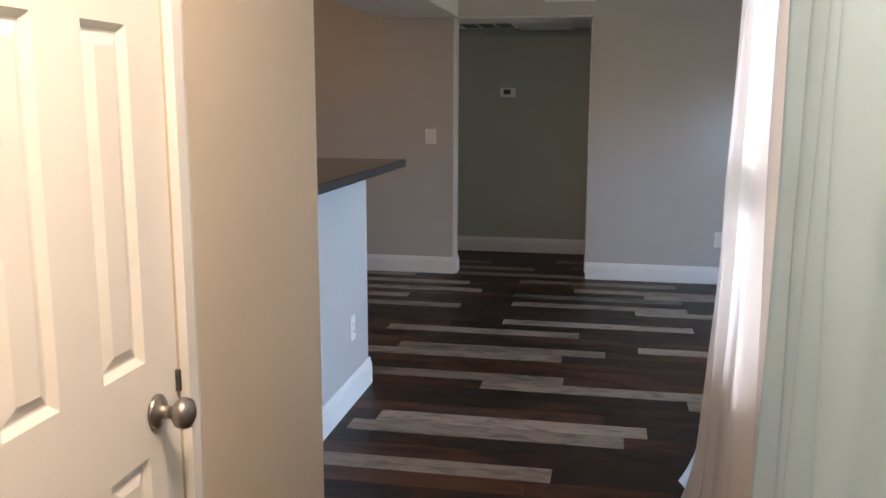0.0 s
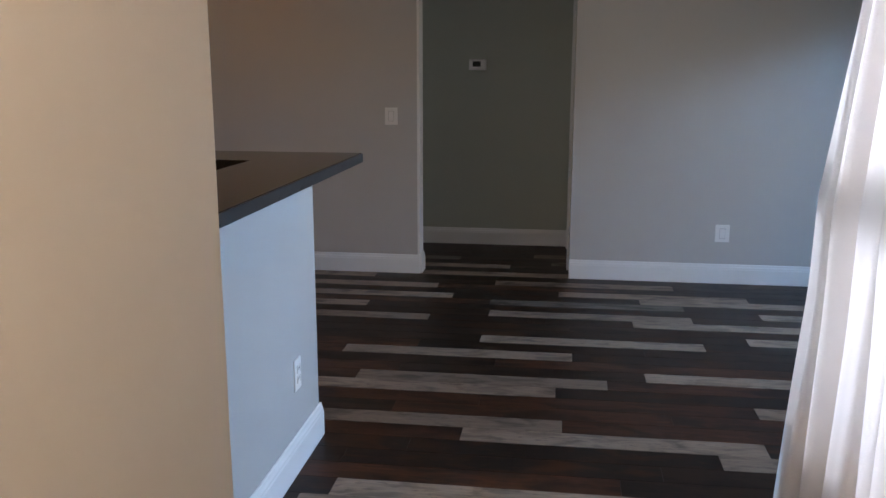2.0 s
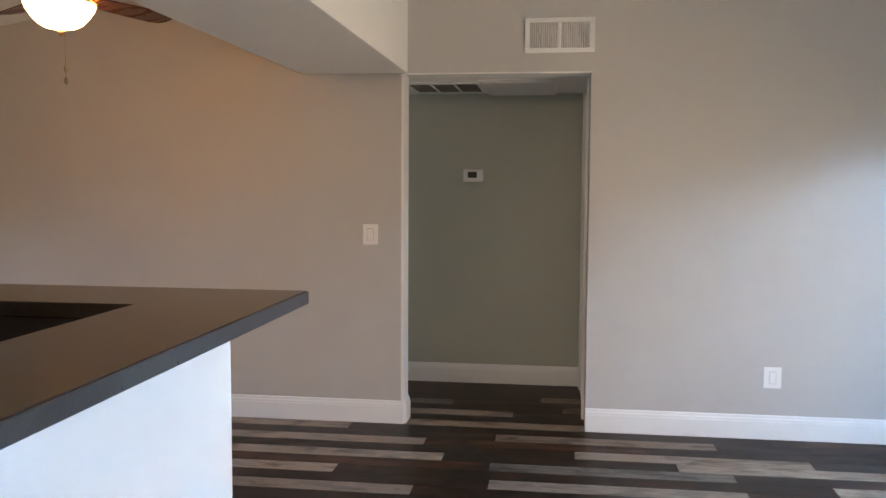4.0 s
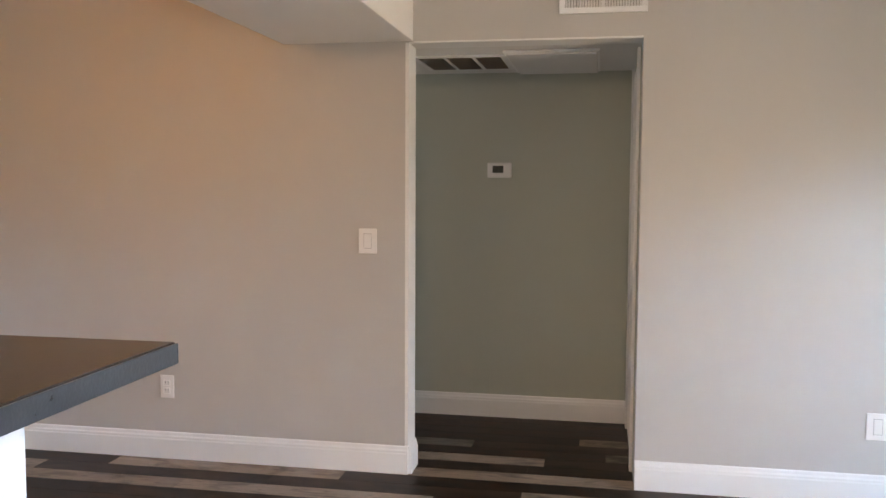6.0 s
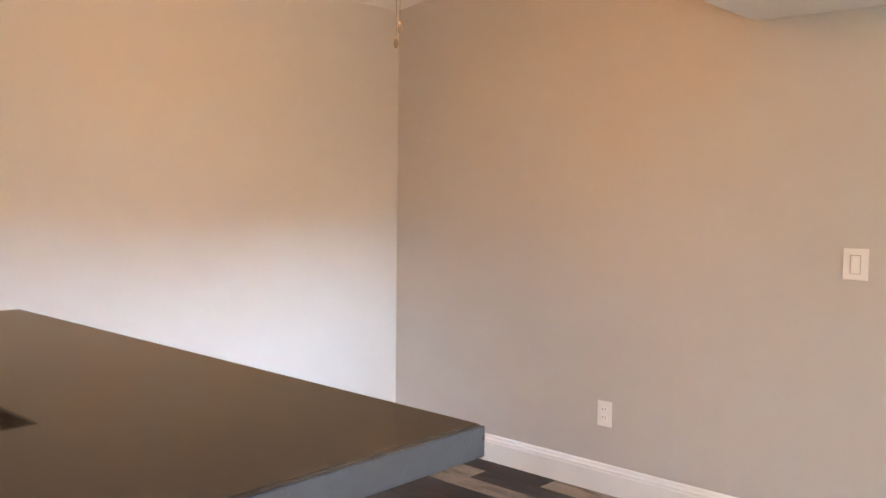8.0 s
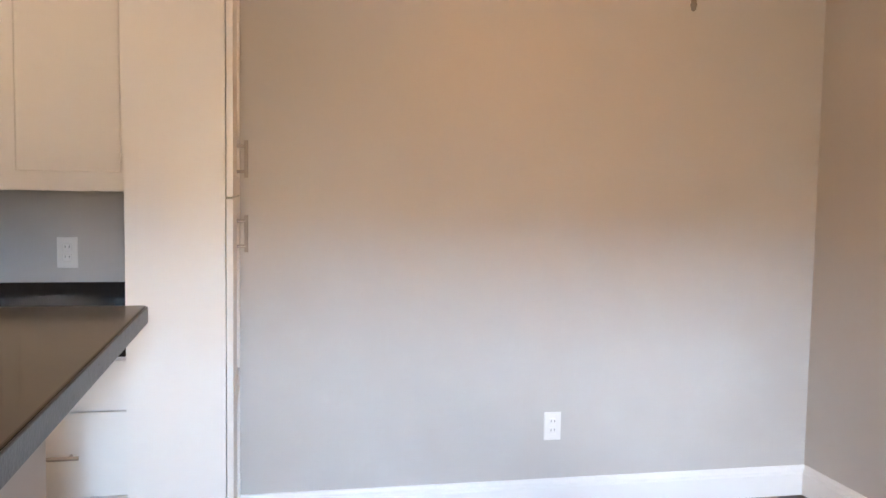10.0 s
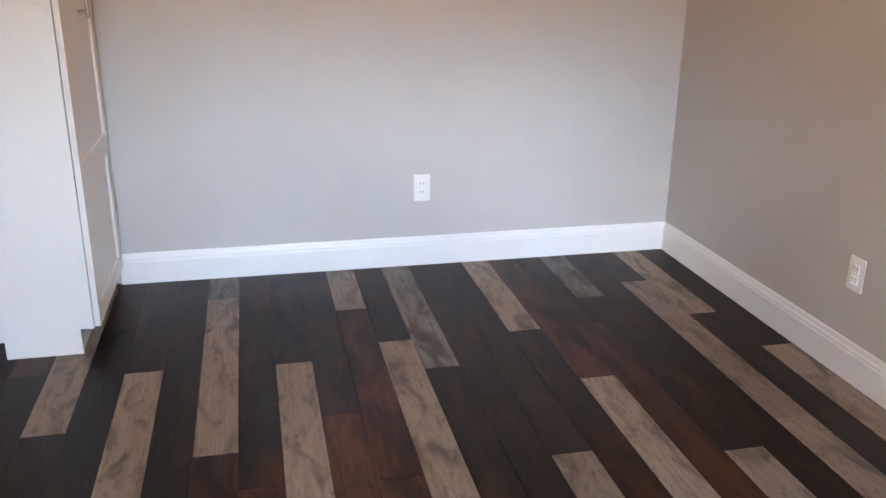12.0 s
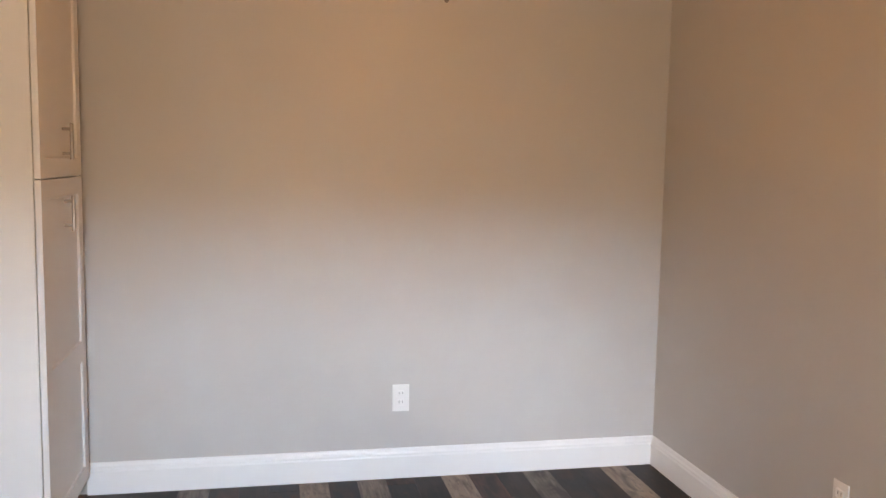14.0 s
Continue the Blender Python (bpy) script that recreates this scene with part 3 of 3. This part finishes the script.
def shaker(w, h, depth=0.02, frame_w=0.055, rails=()):
    """A framed front in local y-z from the origin, its face towards local +x; rails are (low, high) rows between panels."""
    ys = [0, frame_w, w - frame_w, w]
    zs = [0, frame_w] + [z for r in rails for z in r] + [h - frame_w, h]
    bm = bmesh.new()
    vert = {(i, j): bm.verts.new((depth, y, z)) for i, y in enumerate(ys) for j, z in enumerate(zs)}
    for i in range(3):
        for j in range(len(zs) - 1):
            ring = [vert[i, j], vert[i + 1, j], vert[i + 1, j + 1], vert[i, j + 1]]
            if i == 1 and j % 2 == 1:
                for o, d in ((0.003, 0.008), (0.007, 0.009)):
                    signs = ((1, 1), (-1, 1), (-1, -1), (1, -1))
                    base = [(ys[a], zs[b]) for a, b in ((1, j), (2, j), (2, j + 1), (1, j + 1))]
                    deep = [bm.verts.new((depth - d, y + o * p, z + o * q)) for (y, z), (p, q) in zip(base, signs)]
                    for k in range(4):
                        bm.faces.new((ring[k], ring[(k + 1) % 4], deep[(k + 1) % 4], deep[k]))
                    ring = deep
            bm.faces.new(ring)
    n = len(zs) - 1
    edge = [vert[i, 0] for i in range(4)] + [vert[3, j] for j in range(1, n + 1)] + [vert[i, n] for i in (2, 1, 0)] + [vert[0, j] for j in range(n - 1, 0, -1)]
    back = [bm.verts.new((0, v.co.y, v.co.z)) for v in edge]
    for k in range(len(edge)):
        bm.faces.new((edge[k], edge[(k + 1) % len(edge)], back[(k + 1) % len(edge)], back[k]))
    bm.faces.new(back)
    return bm


def base_cabinet(y0, y1, drawers, label):
    c = empty("base_cabinet", pose(-2.02, y0, 0), label, "cabinet", "kitchen base units")
    w = y1 - y0
    part("body", boxes((WEST + 2.02 + 0.004, 0, 0.001, w - 0.001, 0.09, 0.831)), CABINET, c)
    part("toe_kick", boxes((WEST + 2.02 + 0.004, -0.07, 0.001, w - 0.001, 0, 0.09)), CABINET, c)
    for z0, z1 in drawers:
        bm = boxes((0.001, 0.02, 0.004, w - 0.004, z0, z1), bevel=0.002)
        dr = part("drawer", bm, CABINET, c)
        bar_pull(0.17, False, pose(0.02, w / 2, z0 + (z1 - z0) * 0.5), dr)
    return c


base_cabinet(-3.30, -2.838, [(0.660, 0.818), (0.383, 0.654), (0.10, 0.377)], "white base cabinet with three drawers under black counter")
base_cabinet(-3.90, -3.303, [(0.660, 0.818), (0.383, 0.654), (0.10, 0.377)], "white base cabinet with three wide drawers under black counter")
base_cabinet(-4.63, -3.903, [(0.660, 0.818), (0.383, 0.654), (0.10, 0.377)], "white base cabinet with three wide drawers near the end wall")
solid("kitchen_countertop", boxes((WEST + 0.002, -1.985, ENTRY_Y + 0.002, -2.835, 0.832, 0.868), bevel=0.003), GRANITE,
      "polished black stone counter on white base cabinets", "countertop")
solid("stone_backsplash", boxes((WEST + 0.002, WEST + 0.02, ENTRY_Y + 0.002, -2.835, 0.869, 0.998), bevel=0.002), GRANITE,
      "low polished black stone splash strip on the wall", "backsplash")
for n, (a, b) in enumerate(((-3.30, -2.838), (-3.90, -3.303), (-4.63, -3.903))):
    u = empty("upper_cabinet", pose(-2.31, a, 1.346), "white wall cabinet hung above the black counter", "cabinet", "kitchen wall units")
    part("body", boxes((WEST + 2.31 + 0.002, 0, 0.001, b - a - 0.001, 0, 0.9)), CABINET, u)
    dm = part("door", shaker(b - a - 0.006, 0.89, 0.02, 0.06), CABINET, u)
    dm.location = (0.001, 0.003, 0.004)
for y0, y1 in ((-4.63, -3.6),):
    c = empty("base_cabinet", pose(-0.70, y0, 0), "white base cabinet behind the half wall", "cabinet", "kitchen base units")
    part("body", boxes((0, 0.592, 0, y1 - y0, 0.09, 0.831)), CABINET, c)
    part("toe_kick", boxes((0.07, 0.592, 0, y1 - y0, 0, 0.09)), CABINET, c)
c = empty("base_cabinet", pose(-0.93, -3.56, 0), "white corner base cabinet behind the half wall", "cabinet", "kitchen base units")
part("body", boxes((0, 0.822, 0, 0.587, 0.09, 0.831)), CABINET, c)
part("toe_kick", boxes((0, 0.822, 0.07, 0.587, 0, 0.09)), CABINET, c)


def build_pantry():
    x0, x1, y0, y1 = WEST + 0.002, -1.952, -2.836, -2.537
    p = empty("pantry_cabinet", pose(0, 0, 0), "tall white pantry cabinet with two stacked doors", "cabinet")
    part("body", boxes((x0, x1, y0, y1, 0.095, 2.3)), CABINET, p)
    part("side_panel", boxes((x1, x1 + 0.012, y0, y1 - 0.045, 0, 2.3), (x1, x1 + 0.012, y1 - 0.045, y1, 0.095, 2.3)), CABINET, p)
    part("toe_kick", boxes((x0, x1, y0, y1 - 0.05, 0, 0.095)), CABINET, p)
    for z0, z1, hz in ((0.10, 1.332, 1.205), (1.338, 2.295, 1.465)):
        w = x1 - x0 - 0.062
        bm = shaker(w, z1 - z0, 0.02, 0.065, [(0.50, 0.58)] if z0 < 1 else [])
        bmesh.ops.transform(bm, matrix=pose(x1 + 0.006, y1 + 0.003, z0, 0, 0, 90), verts=bm.verts)
        dr = part("door", bm, CABINET, p)
        bar_pull(0.13, True, pose(x0 + 0.37, y1 + 0.023, hz, 0, 0, 90), dr)


build_pantry()


# ---------------------------------------------------------------- wall devices
def wall_plate(name, m, w, h, kind, label, category):
    """A device in local x-z, facing local -y."""
    o = empty(name, m, label, category, "wall plates")
    part("plate", boxes((-w / 2, w / 2, -0.006, 0, -h / 2, h / 2), bevel=0.003), PLASTIC, o)
    for z in ((-0.042, 0.042) if kind == "rocker" else (0.0,)):
        part("screw", lathe([(0.003, 0.0), (0.003, 0.0008), (0.0015, 0.0014)], 10, pose(0, -0.0058, z, 90)), PLASTIC, o)
    if kind == "rocker":
        part("rocker", boxes((-0.017, 0.017, -0.0095, -0.006, -0.033, 0.033), bevel=0.002), PLASTIC, o)
        # the shade in the seam round the rocker, as a grey piece
        part("gap", boxes((-0.019, 0.019, -0.0068, -0.0062, -0.0355, 0.0355)), SHADOW_GREY, o)
    else:
        for s in (-1, 1):
            r = part("receptacle", boxes((-0.017, 0.017, -0.0085, -0.006, s * 0.0195 - 0.0145, s * 0.0195 + 0.0145), bevel=0.004), PLASTIC, o)
            # slot holes as thin dark pieces, their shade put into the colour
            part("slot", boxes((-0.0085, -0.0065, -0.009, -0.0084, s * 0.0195 - 0.002, s * 0.0195 + 0.008),
                               (0.0065, 0.0085, -0.009, -0.0084, s * 0.0195 - 0.002, s * 0.0195 + 0.008)), DARK_GAP, r)
    return o


sw = wall_plate("light_switch", pose(-0.219, 0, 1.123), 0.09, 0.12, "rocker", "white rocker light switch beside the hall opening", "light switch")
wall_plate("wall_outlet", pose(-1.268, 0, 0.368), 0.075, 0.117, "duplex", "white duplex outlet low on the nook wall", "outlet")
wall_plate("wall_outlet", pose(2.076, 0, 0.35), 0.095, 0.12, "rocker", "wide white wall plate low on the living room wall", "outlet")
wall_plate("wall_outlet", pose(WEST, -1.215, 0.365, 0, 0, 90), 0.075, 0.122, "duplex", "white duplex outlet low on the nook side wall", "outlet")
wall_plate("wall_outlet", pose(0.035, -3.10, 0.36, 0, 0, 90), 0.075, 0.12, "duplex", "white duplex outlet on the half wall", "outlet")
wall_plate("wall_outlet", pose(WEST, -3.15, 1.11, 0, 0, 90), 0.075, 0.117, "duplex", "white duplex outlet above the kitchen counter", "outlet")

th = empty("thermostat", pose(0.278, HALL_BACK, 1.482), "white digital thermostat on the hall wall", "thermostat")
part("case", boxes((-0.072, 0.072, -0.026, 0, -0.045, 0.045), bevel=0.0125, segments=4), PLASTIC, th)
part("screen", boxes((-0.04, 0.024, -0.0275, -0.0255, -0.016, 0.026), bevel=0.001), SCREEN, th, "dark display")
part("button", boxes((0.038, 0.056, -0.0285, -0.0255, 0.008, 0.018), bevel=0.002), PLASTIC, th)
part("button", boxes((0.038, 0.056, -0.0285, -0.0255, -0.012, -0.002), bevel=0.002), PLASTIC, th)


def wall_vent():
    x0, x1, z0, z1 = 0.673, 1.061, 2.160, 2.354
    v = empty("wall_vent", pose(x0, 0, z0), "white two-panel supply air grille above the hall opening", "vent")
    w, h, t = x1 - x0, z1 - z0, 0.026
    part("frame", boxes((0, w, -0.012, -0.001, 0, t), (0, w, -0.012, -0.001, h - t, h), (0, t, -0.012, -0.001, t, h - t), (w - t, w, -0.012, -0.001, t, h - t),
                        (w / 2 - 0.009, w / 2 + 0.009, -0.012, -0.001, t, h - t), bevel=0.002), TRIM, v)
    part("backing", boxes((t, w - t, -0.0028, -0.001, t, h - t)), DUCT, v, "grey-brown sheet behind the wall vent slats")
    for lo, hi in ((t, w / 2 - 0.009), (w / 2 + 0.009, w - t)):
        n = 13
        for i in range(n):
            x = lo + (hi - lo) * (i + 0.5) / n
            bm = boxes((-0.001, 0.001, -0.0055, 0.0048, t, h - t))
            bmesh.ops.transform(bm, matrix=pose(x, -0.0075, 0, 0, 0, 56), verts=bm.verts)
            part("slat", bm, PLASTIC, v)


wall_vent()


def ceiling_vent():
    x0, x1, y0, y1 = -0.10, 0.385, 0.40, 0.90
    v = empty("ceiling_vent", pose(0, 0, TOP), "white return air grille with three dark openings in the hall ceiling", "vent")
    t = 0.03
    bays = [(x0 + t + i * ((x1 - x0 - 2 * t + 0.02) / 3), x0 + t + (i + 1) * ((x1 - x0 - 2 * t + 0.02) / 3) - 0.02) for i in range(3)]
    rows = [(x0, x1, y0, y0 + t, -0.012, -0.001), (x0, x1, y1 - t, y1, -0.012, -0.001), (x0, x0 + t, y0 + t, y1 - t, -0.012, -0.001),
            (x1 - t, x1, y0 + t, y1 - t, -0.012, -0.001)]
    rows += [(bays[i][1], bays[i + 1][0], y0 + t, y1 - t, -0.012, -0.001) for i in range(2)]
    part("frame", boxes(*rows, bevel=0.002), TRIM, v)
    part("backing", boxes((x0 + t, x1 - t, y0 + t, y1 - t, -0.003, -0.001)), DUCT, v, "grey-brown sheet behind the ceiling vent slats")
    for a, b in bays:
        for i in range(12):
            y = y0 + t + (y1 - y0 - 2 * t) * (i + 0.5) / 12
            bm = boxes((a, b, -0.011, 0.011, -0.0008, 0.0008))
            bmesh.ops.transform(bm, matrix=pose(0, y, -0.008, 30), verts=bm.verts)
            part("slat", bm, DUCT, v)


ceiling_vent()
hatch = empty("ceiling_hatch", pose(0.62, 0.66, TOP), "white access panel set in the hall ceiling", "hatch")
part("panel", boxes((-0.22, 0.22, -0.36, 0.38, -0.022, -0.001), bevel=0.004), CEIL, hatch)
part("trim", boxes((-0.235, -0.221, -0.375, 0.395, -0.012, -0.001), (0.221, 0.235, -0.375, 0.395, -0.012, -0.001),
                   (-0.221, 0.221, -0.375, -0.361, -0.012, -0.001), bevel=0.002), TRIM, hatch)


# ---------------------------------------------------------------- ceiling fan
def build_fan():
    f = empty("ceiling_fan", pose(-1.365, -1.27, 0), "brass ceiling fan with mahogany blades and a lit frosted bowl", "ceiling fan")
    part("canopy", lathe([(0.07, NOOK_CEIL), (0.07, NOOK_CEIL - 0.02), (0.055, NOOK_CEIL - 0.05), (0.02, NOOK_CEIL - 0.06)]), BRASS, f, smooth=True)
    part("downrod", lathe([(0.013, 2.41), (0.013, NOOK_CEIL - 0.06)], 16), BRASS, f)
    part("motor_housing", lathe([(0.03, 2.415), (0.08, 2.40), (0.12, 2.375), (0.125, 2.34), (0.115, 2.31), (0.085, 2.295), (0.07, 2.29)]), BRASS, f,
         "antique brass motor housing", smooth=True)
    part("switch_housing", lathe([(0.07, 2.29), (0.075, 2.27), (0.065, 2.255), (0.085, 2.25), (0.098, 2.238), (0.09, 2.228), (0.03, 2.2245)]), BRASS, f,
         "ornate brass light fitter", smooth=True)
    for i in range(5):
        a = 71 + 72 * i
        bm = bmesh.new()
        prof = [(0.19, 0.045), (0.24, 0.058), (0.45, 0.068), (0.60, 0.070), (0.655, 0.058), (0.672, 0.025)]
        rim = [(r, -w) for r, w in prof] + [(r, w) for r, w in reversed(prof)]
        top = [bm.verts.new((r, w, 0.003)) for r, w in rim]
        bot = [bm.verts.new((r, w, -0.003)) for r, w in rim]
        bm.faces.new(top), bm.faces.new(bot[::-1])
        for k in range(len(rim)):
            bm.faces.new((top[k], bot[k], bot[(k + 1) % len(rim)], top[(k + 1) % len(rim)]))
        bmesh.ops.transform(bm, matrix=pose(0, 0, 2.262, 0, 0, a) @ pose(0, 0, 0, -12), verts=bm.verts)
        bl = part("blade", bm, BLADE, f, "dark mahogany blade")
        arm = boxes((0.07, 0.25, -0.016, 0.016, -0.004, 0.004), (0.2, 0.27, -0.035, 0.035, -0.009, -0.0035), bevel=0.002)
        bmesh.ops.transform(arm, matrix=pose(0, 0, 2.275, 0, 0, a) @ pose(0, 0, 0, -12), verts=arm.verts)
        part("blade_arm", arm, BRASS, bl, "brass blade arm")
    part("bowl_shade", lathe([(0.148, 2.221), (0.154, 2.215), (0.143, 2.190), (0.123, 2.160), (0.099, 2.133), (0.068, 2.114), (0.03, 2.107), (0.02, 2.103)]), BOWL, f,
         "lit frosted glass bowl", smooth=True)
    for i in range(3):
        arm = bmesh.new()
        a = math.radians(31 + 120 * i)
        rings = []
        for k in range(15):
            q = k / 14
            r = 0.075 + 0.086 * q + 0.012 * math.sin(q * math.pi * 2)
            z = 2.262 - 0.036 * q + 0.020 * math.sin(q * math.pi)
            c = Vector((r * math.cos(a), r * math.sin(a), z))
            side = Vector((-math.sin(a), math.cos(a), 0))
            w = 0.008 - 0.003 * q
            rings.append([arm.verts.new(c + side * (w * math.cos(p * math.pi / 3)) + Vector((0, 0, w * math.sin(p * math.pi / 3)))) for p in range(6)])
        for p, q in zip(rings, rings[1:]):
            for k in range(6):
                arm.faces.new((p[k], p[(k + 1) % 6], q[(k + 1) % 6], q[k]))
        arm.faces.new(rings[0])
        arm.faces.new(rings[-1])
        part("scroll_arm", arm, BRASS, f, "brass scroll arm holding the bowl", smooth=True)
    part("finial", lathe([(0.012, 2.103), (0.015, 2.094), (0.008, 2.082), (0.003, 2.076)], 16), BRASS, f, smooth=True)
    for x, y, z in ((0.012, 0.014, 1.931), (0.036, -0.027, 1.872)):
        ch = part("pull_chain", lathe([(0.0012, z + 0.02), (0.0012, 2.10)], 8, pose(x, y, 0)), AGED, f)
        part("fob", lathe([(0.002, z + 0.022), (0.007, z + 0.012), (0.009, z), (0.006, z - 0.012), (0.002, z - 0.016)], 14, pose(x, y, 0)), AGED, ch, smooth=True)


build_fan()

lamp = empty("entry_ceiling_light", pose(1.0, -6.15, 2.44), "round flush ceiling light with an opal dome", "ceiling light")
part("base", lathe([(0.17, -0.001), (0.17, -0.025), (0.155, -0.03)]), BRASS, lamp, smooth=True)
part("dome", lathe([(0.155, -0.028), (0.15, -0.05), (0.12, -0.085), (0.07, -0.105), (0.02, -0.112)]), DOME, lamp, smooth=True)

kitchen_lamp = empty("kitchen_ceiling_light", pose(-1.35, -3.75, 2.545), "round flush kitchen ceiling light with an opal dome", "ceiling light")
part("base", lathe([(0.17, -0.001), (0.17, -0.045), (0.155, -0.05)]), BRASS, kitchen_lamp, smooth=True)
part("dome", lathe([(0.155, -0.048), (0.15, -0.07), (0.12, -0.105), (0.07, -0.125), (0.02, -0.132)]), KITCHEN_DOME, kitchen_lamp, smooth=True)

# ---------------------------------------------------------------- floor
floor = tagged(new("floor", finish("floor", boxes((WEST - 0.12, EAST, ALCOVE_Y, 0.15, -0.1, -0.004), (WEST - 0.12, WIN_X + 0.15, BACK, ALCOVE_Y, -0.1, -0.004), (WEST - 0.12, JAMB_R + 0.12, 0.15, HALL_BACK, -0.1, -0.004)), JOINT)),
               "mixed dark brown and bleached vinyl plank floor", "floor", kind="structure")
PITCH, LONG, ROW0 = 0.1264, 1.195, -0.082
# row number and start of the bleached planks
PALE = [(-6, 0.78), (-3, -0.58), (-1, -0.12), (0, -1.52), (1, -3.04), (1, 0.5), (2, -2.23), (2, -1.05), (3, 0.98), (4, -0.90), (4, 1.42),
        (6, -1.41), (6, 2.13), (7, -3.02), (7, 0.52), (8, -0.98), (8, 1.38), (10, 2.0), (11, -1.83), (11, 0.51), (12, -3.35), (13, -0.14), (14, -1.72), (15, 1.4),
        (16, -2.37), (16, -0.02), (17, -0.22), (18, -1.75), (18, 1.77), (20, -2.58), (20, -0.22), (21, 0.6), (22, 1.6), (25, 0.2), (26, 0.1), (29, -0.18)]
WORN = [(-5, -0.98), (-4, 0.92), (5, 0.55), (10, -2.67), (4, -3.26), (16, -3.55)]
rng = random.Random(7)
starts = {}
for k, s in PALE + WORN:
    starts.setdefault(k, s)
cache, count, rest = {}, 0, {}
for k in range(-10, 64):
    y = ROW0 - PITCH * k
    off = starts.get(k, rng.uniform(0, LONG))
    first = off - LONG * math.ceil((off - WEST) / LONG)
    n = 0
    end = WIN_X if y < ALCOVE_Y else JAMB_R if y > 0.1 else EAST
    while first + n * LONG < end:
        s = first + n * LONG
        n += 1
        a, b = max(s, WEST), min(s + LONG, end)
        if b - a < 0.02:
            continue
        roll = rng.random()
        mat = P_DARK if roll < 0.40 else P_BROWN if roll < 0.70 else P_RED
        if k > 29:
            mat = P_LIGHT if roll < 0.22 else mat
        if any(k == r and abs(s - q) < 0.2 for r, q in PALE):
            mat = P_LIGHT
        if any(k == r and abs(s - q) < 0.2 for r, q in WORN):
            mat = P_GREY
        g = 0.0003
        if k < 34 and count < 300:
            key = (mat.name, round(b - a, 3))
            if key not in cache:
                cache[key] = finish("plank", boxes((g, b - a - g, -PITCH / 2 + g, PITCH / 2 - g, -0.004, 0), bevel=0.0005, segments=1), mat)
            ob = new("plank", cache[key])
            ob.parent = floor
            ob.location = (a, y, 0)
            count += 1
        else:
            bm = rest.setdefault(mat.name, (bmesh.new(), mat))[0]
            box(bm, a + g, b - g, y - PITCH / 2 + g, y + PITCH / 2 - g, -0.004, 0)
for bm, mat in rest.values():
    tagged(part("far_planks", bm, mat, floor), kind="stuff")
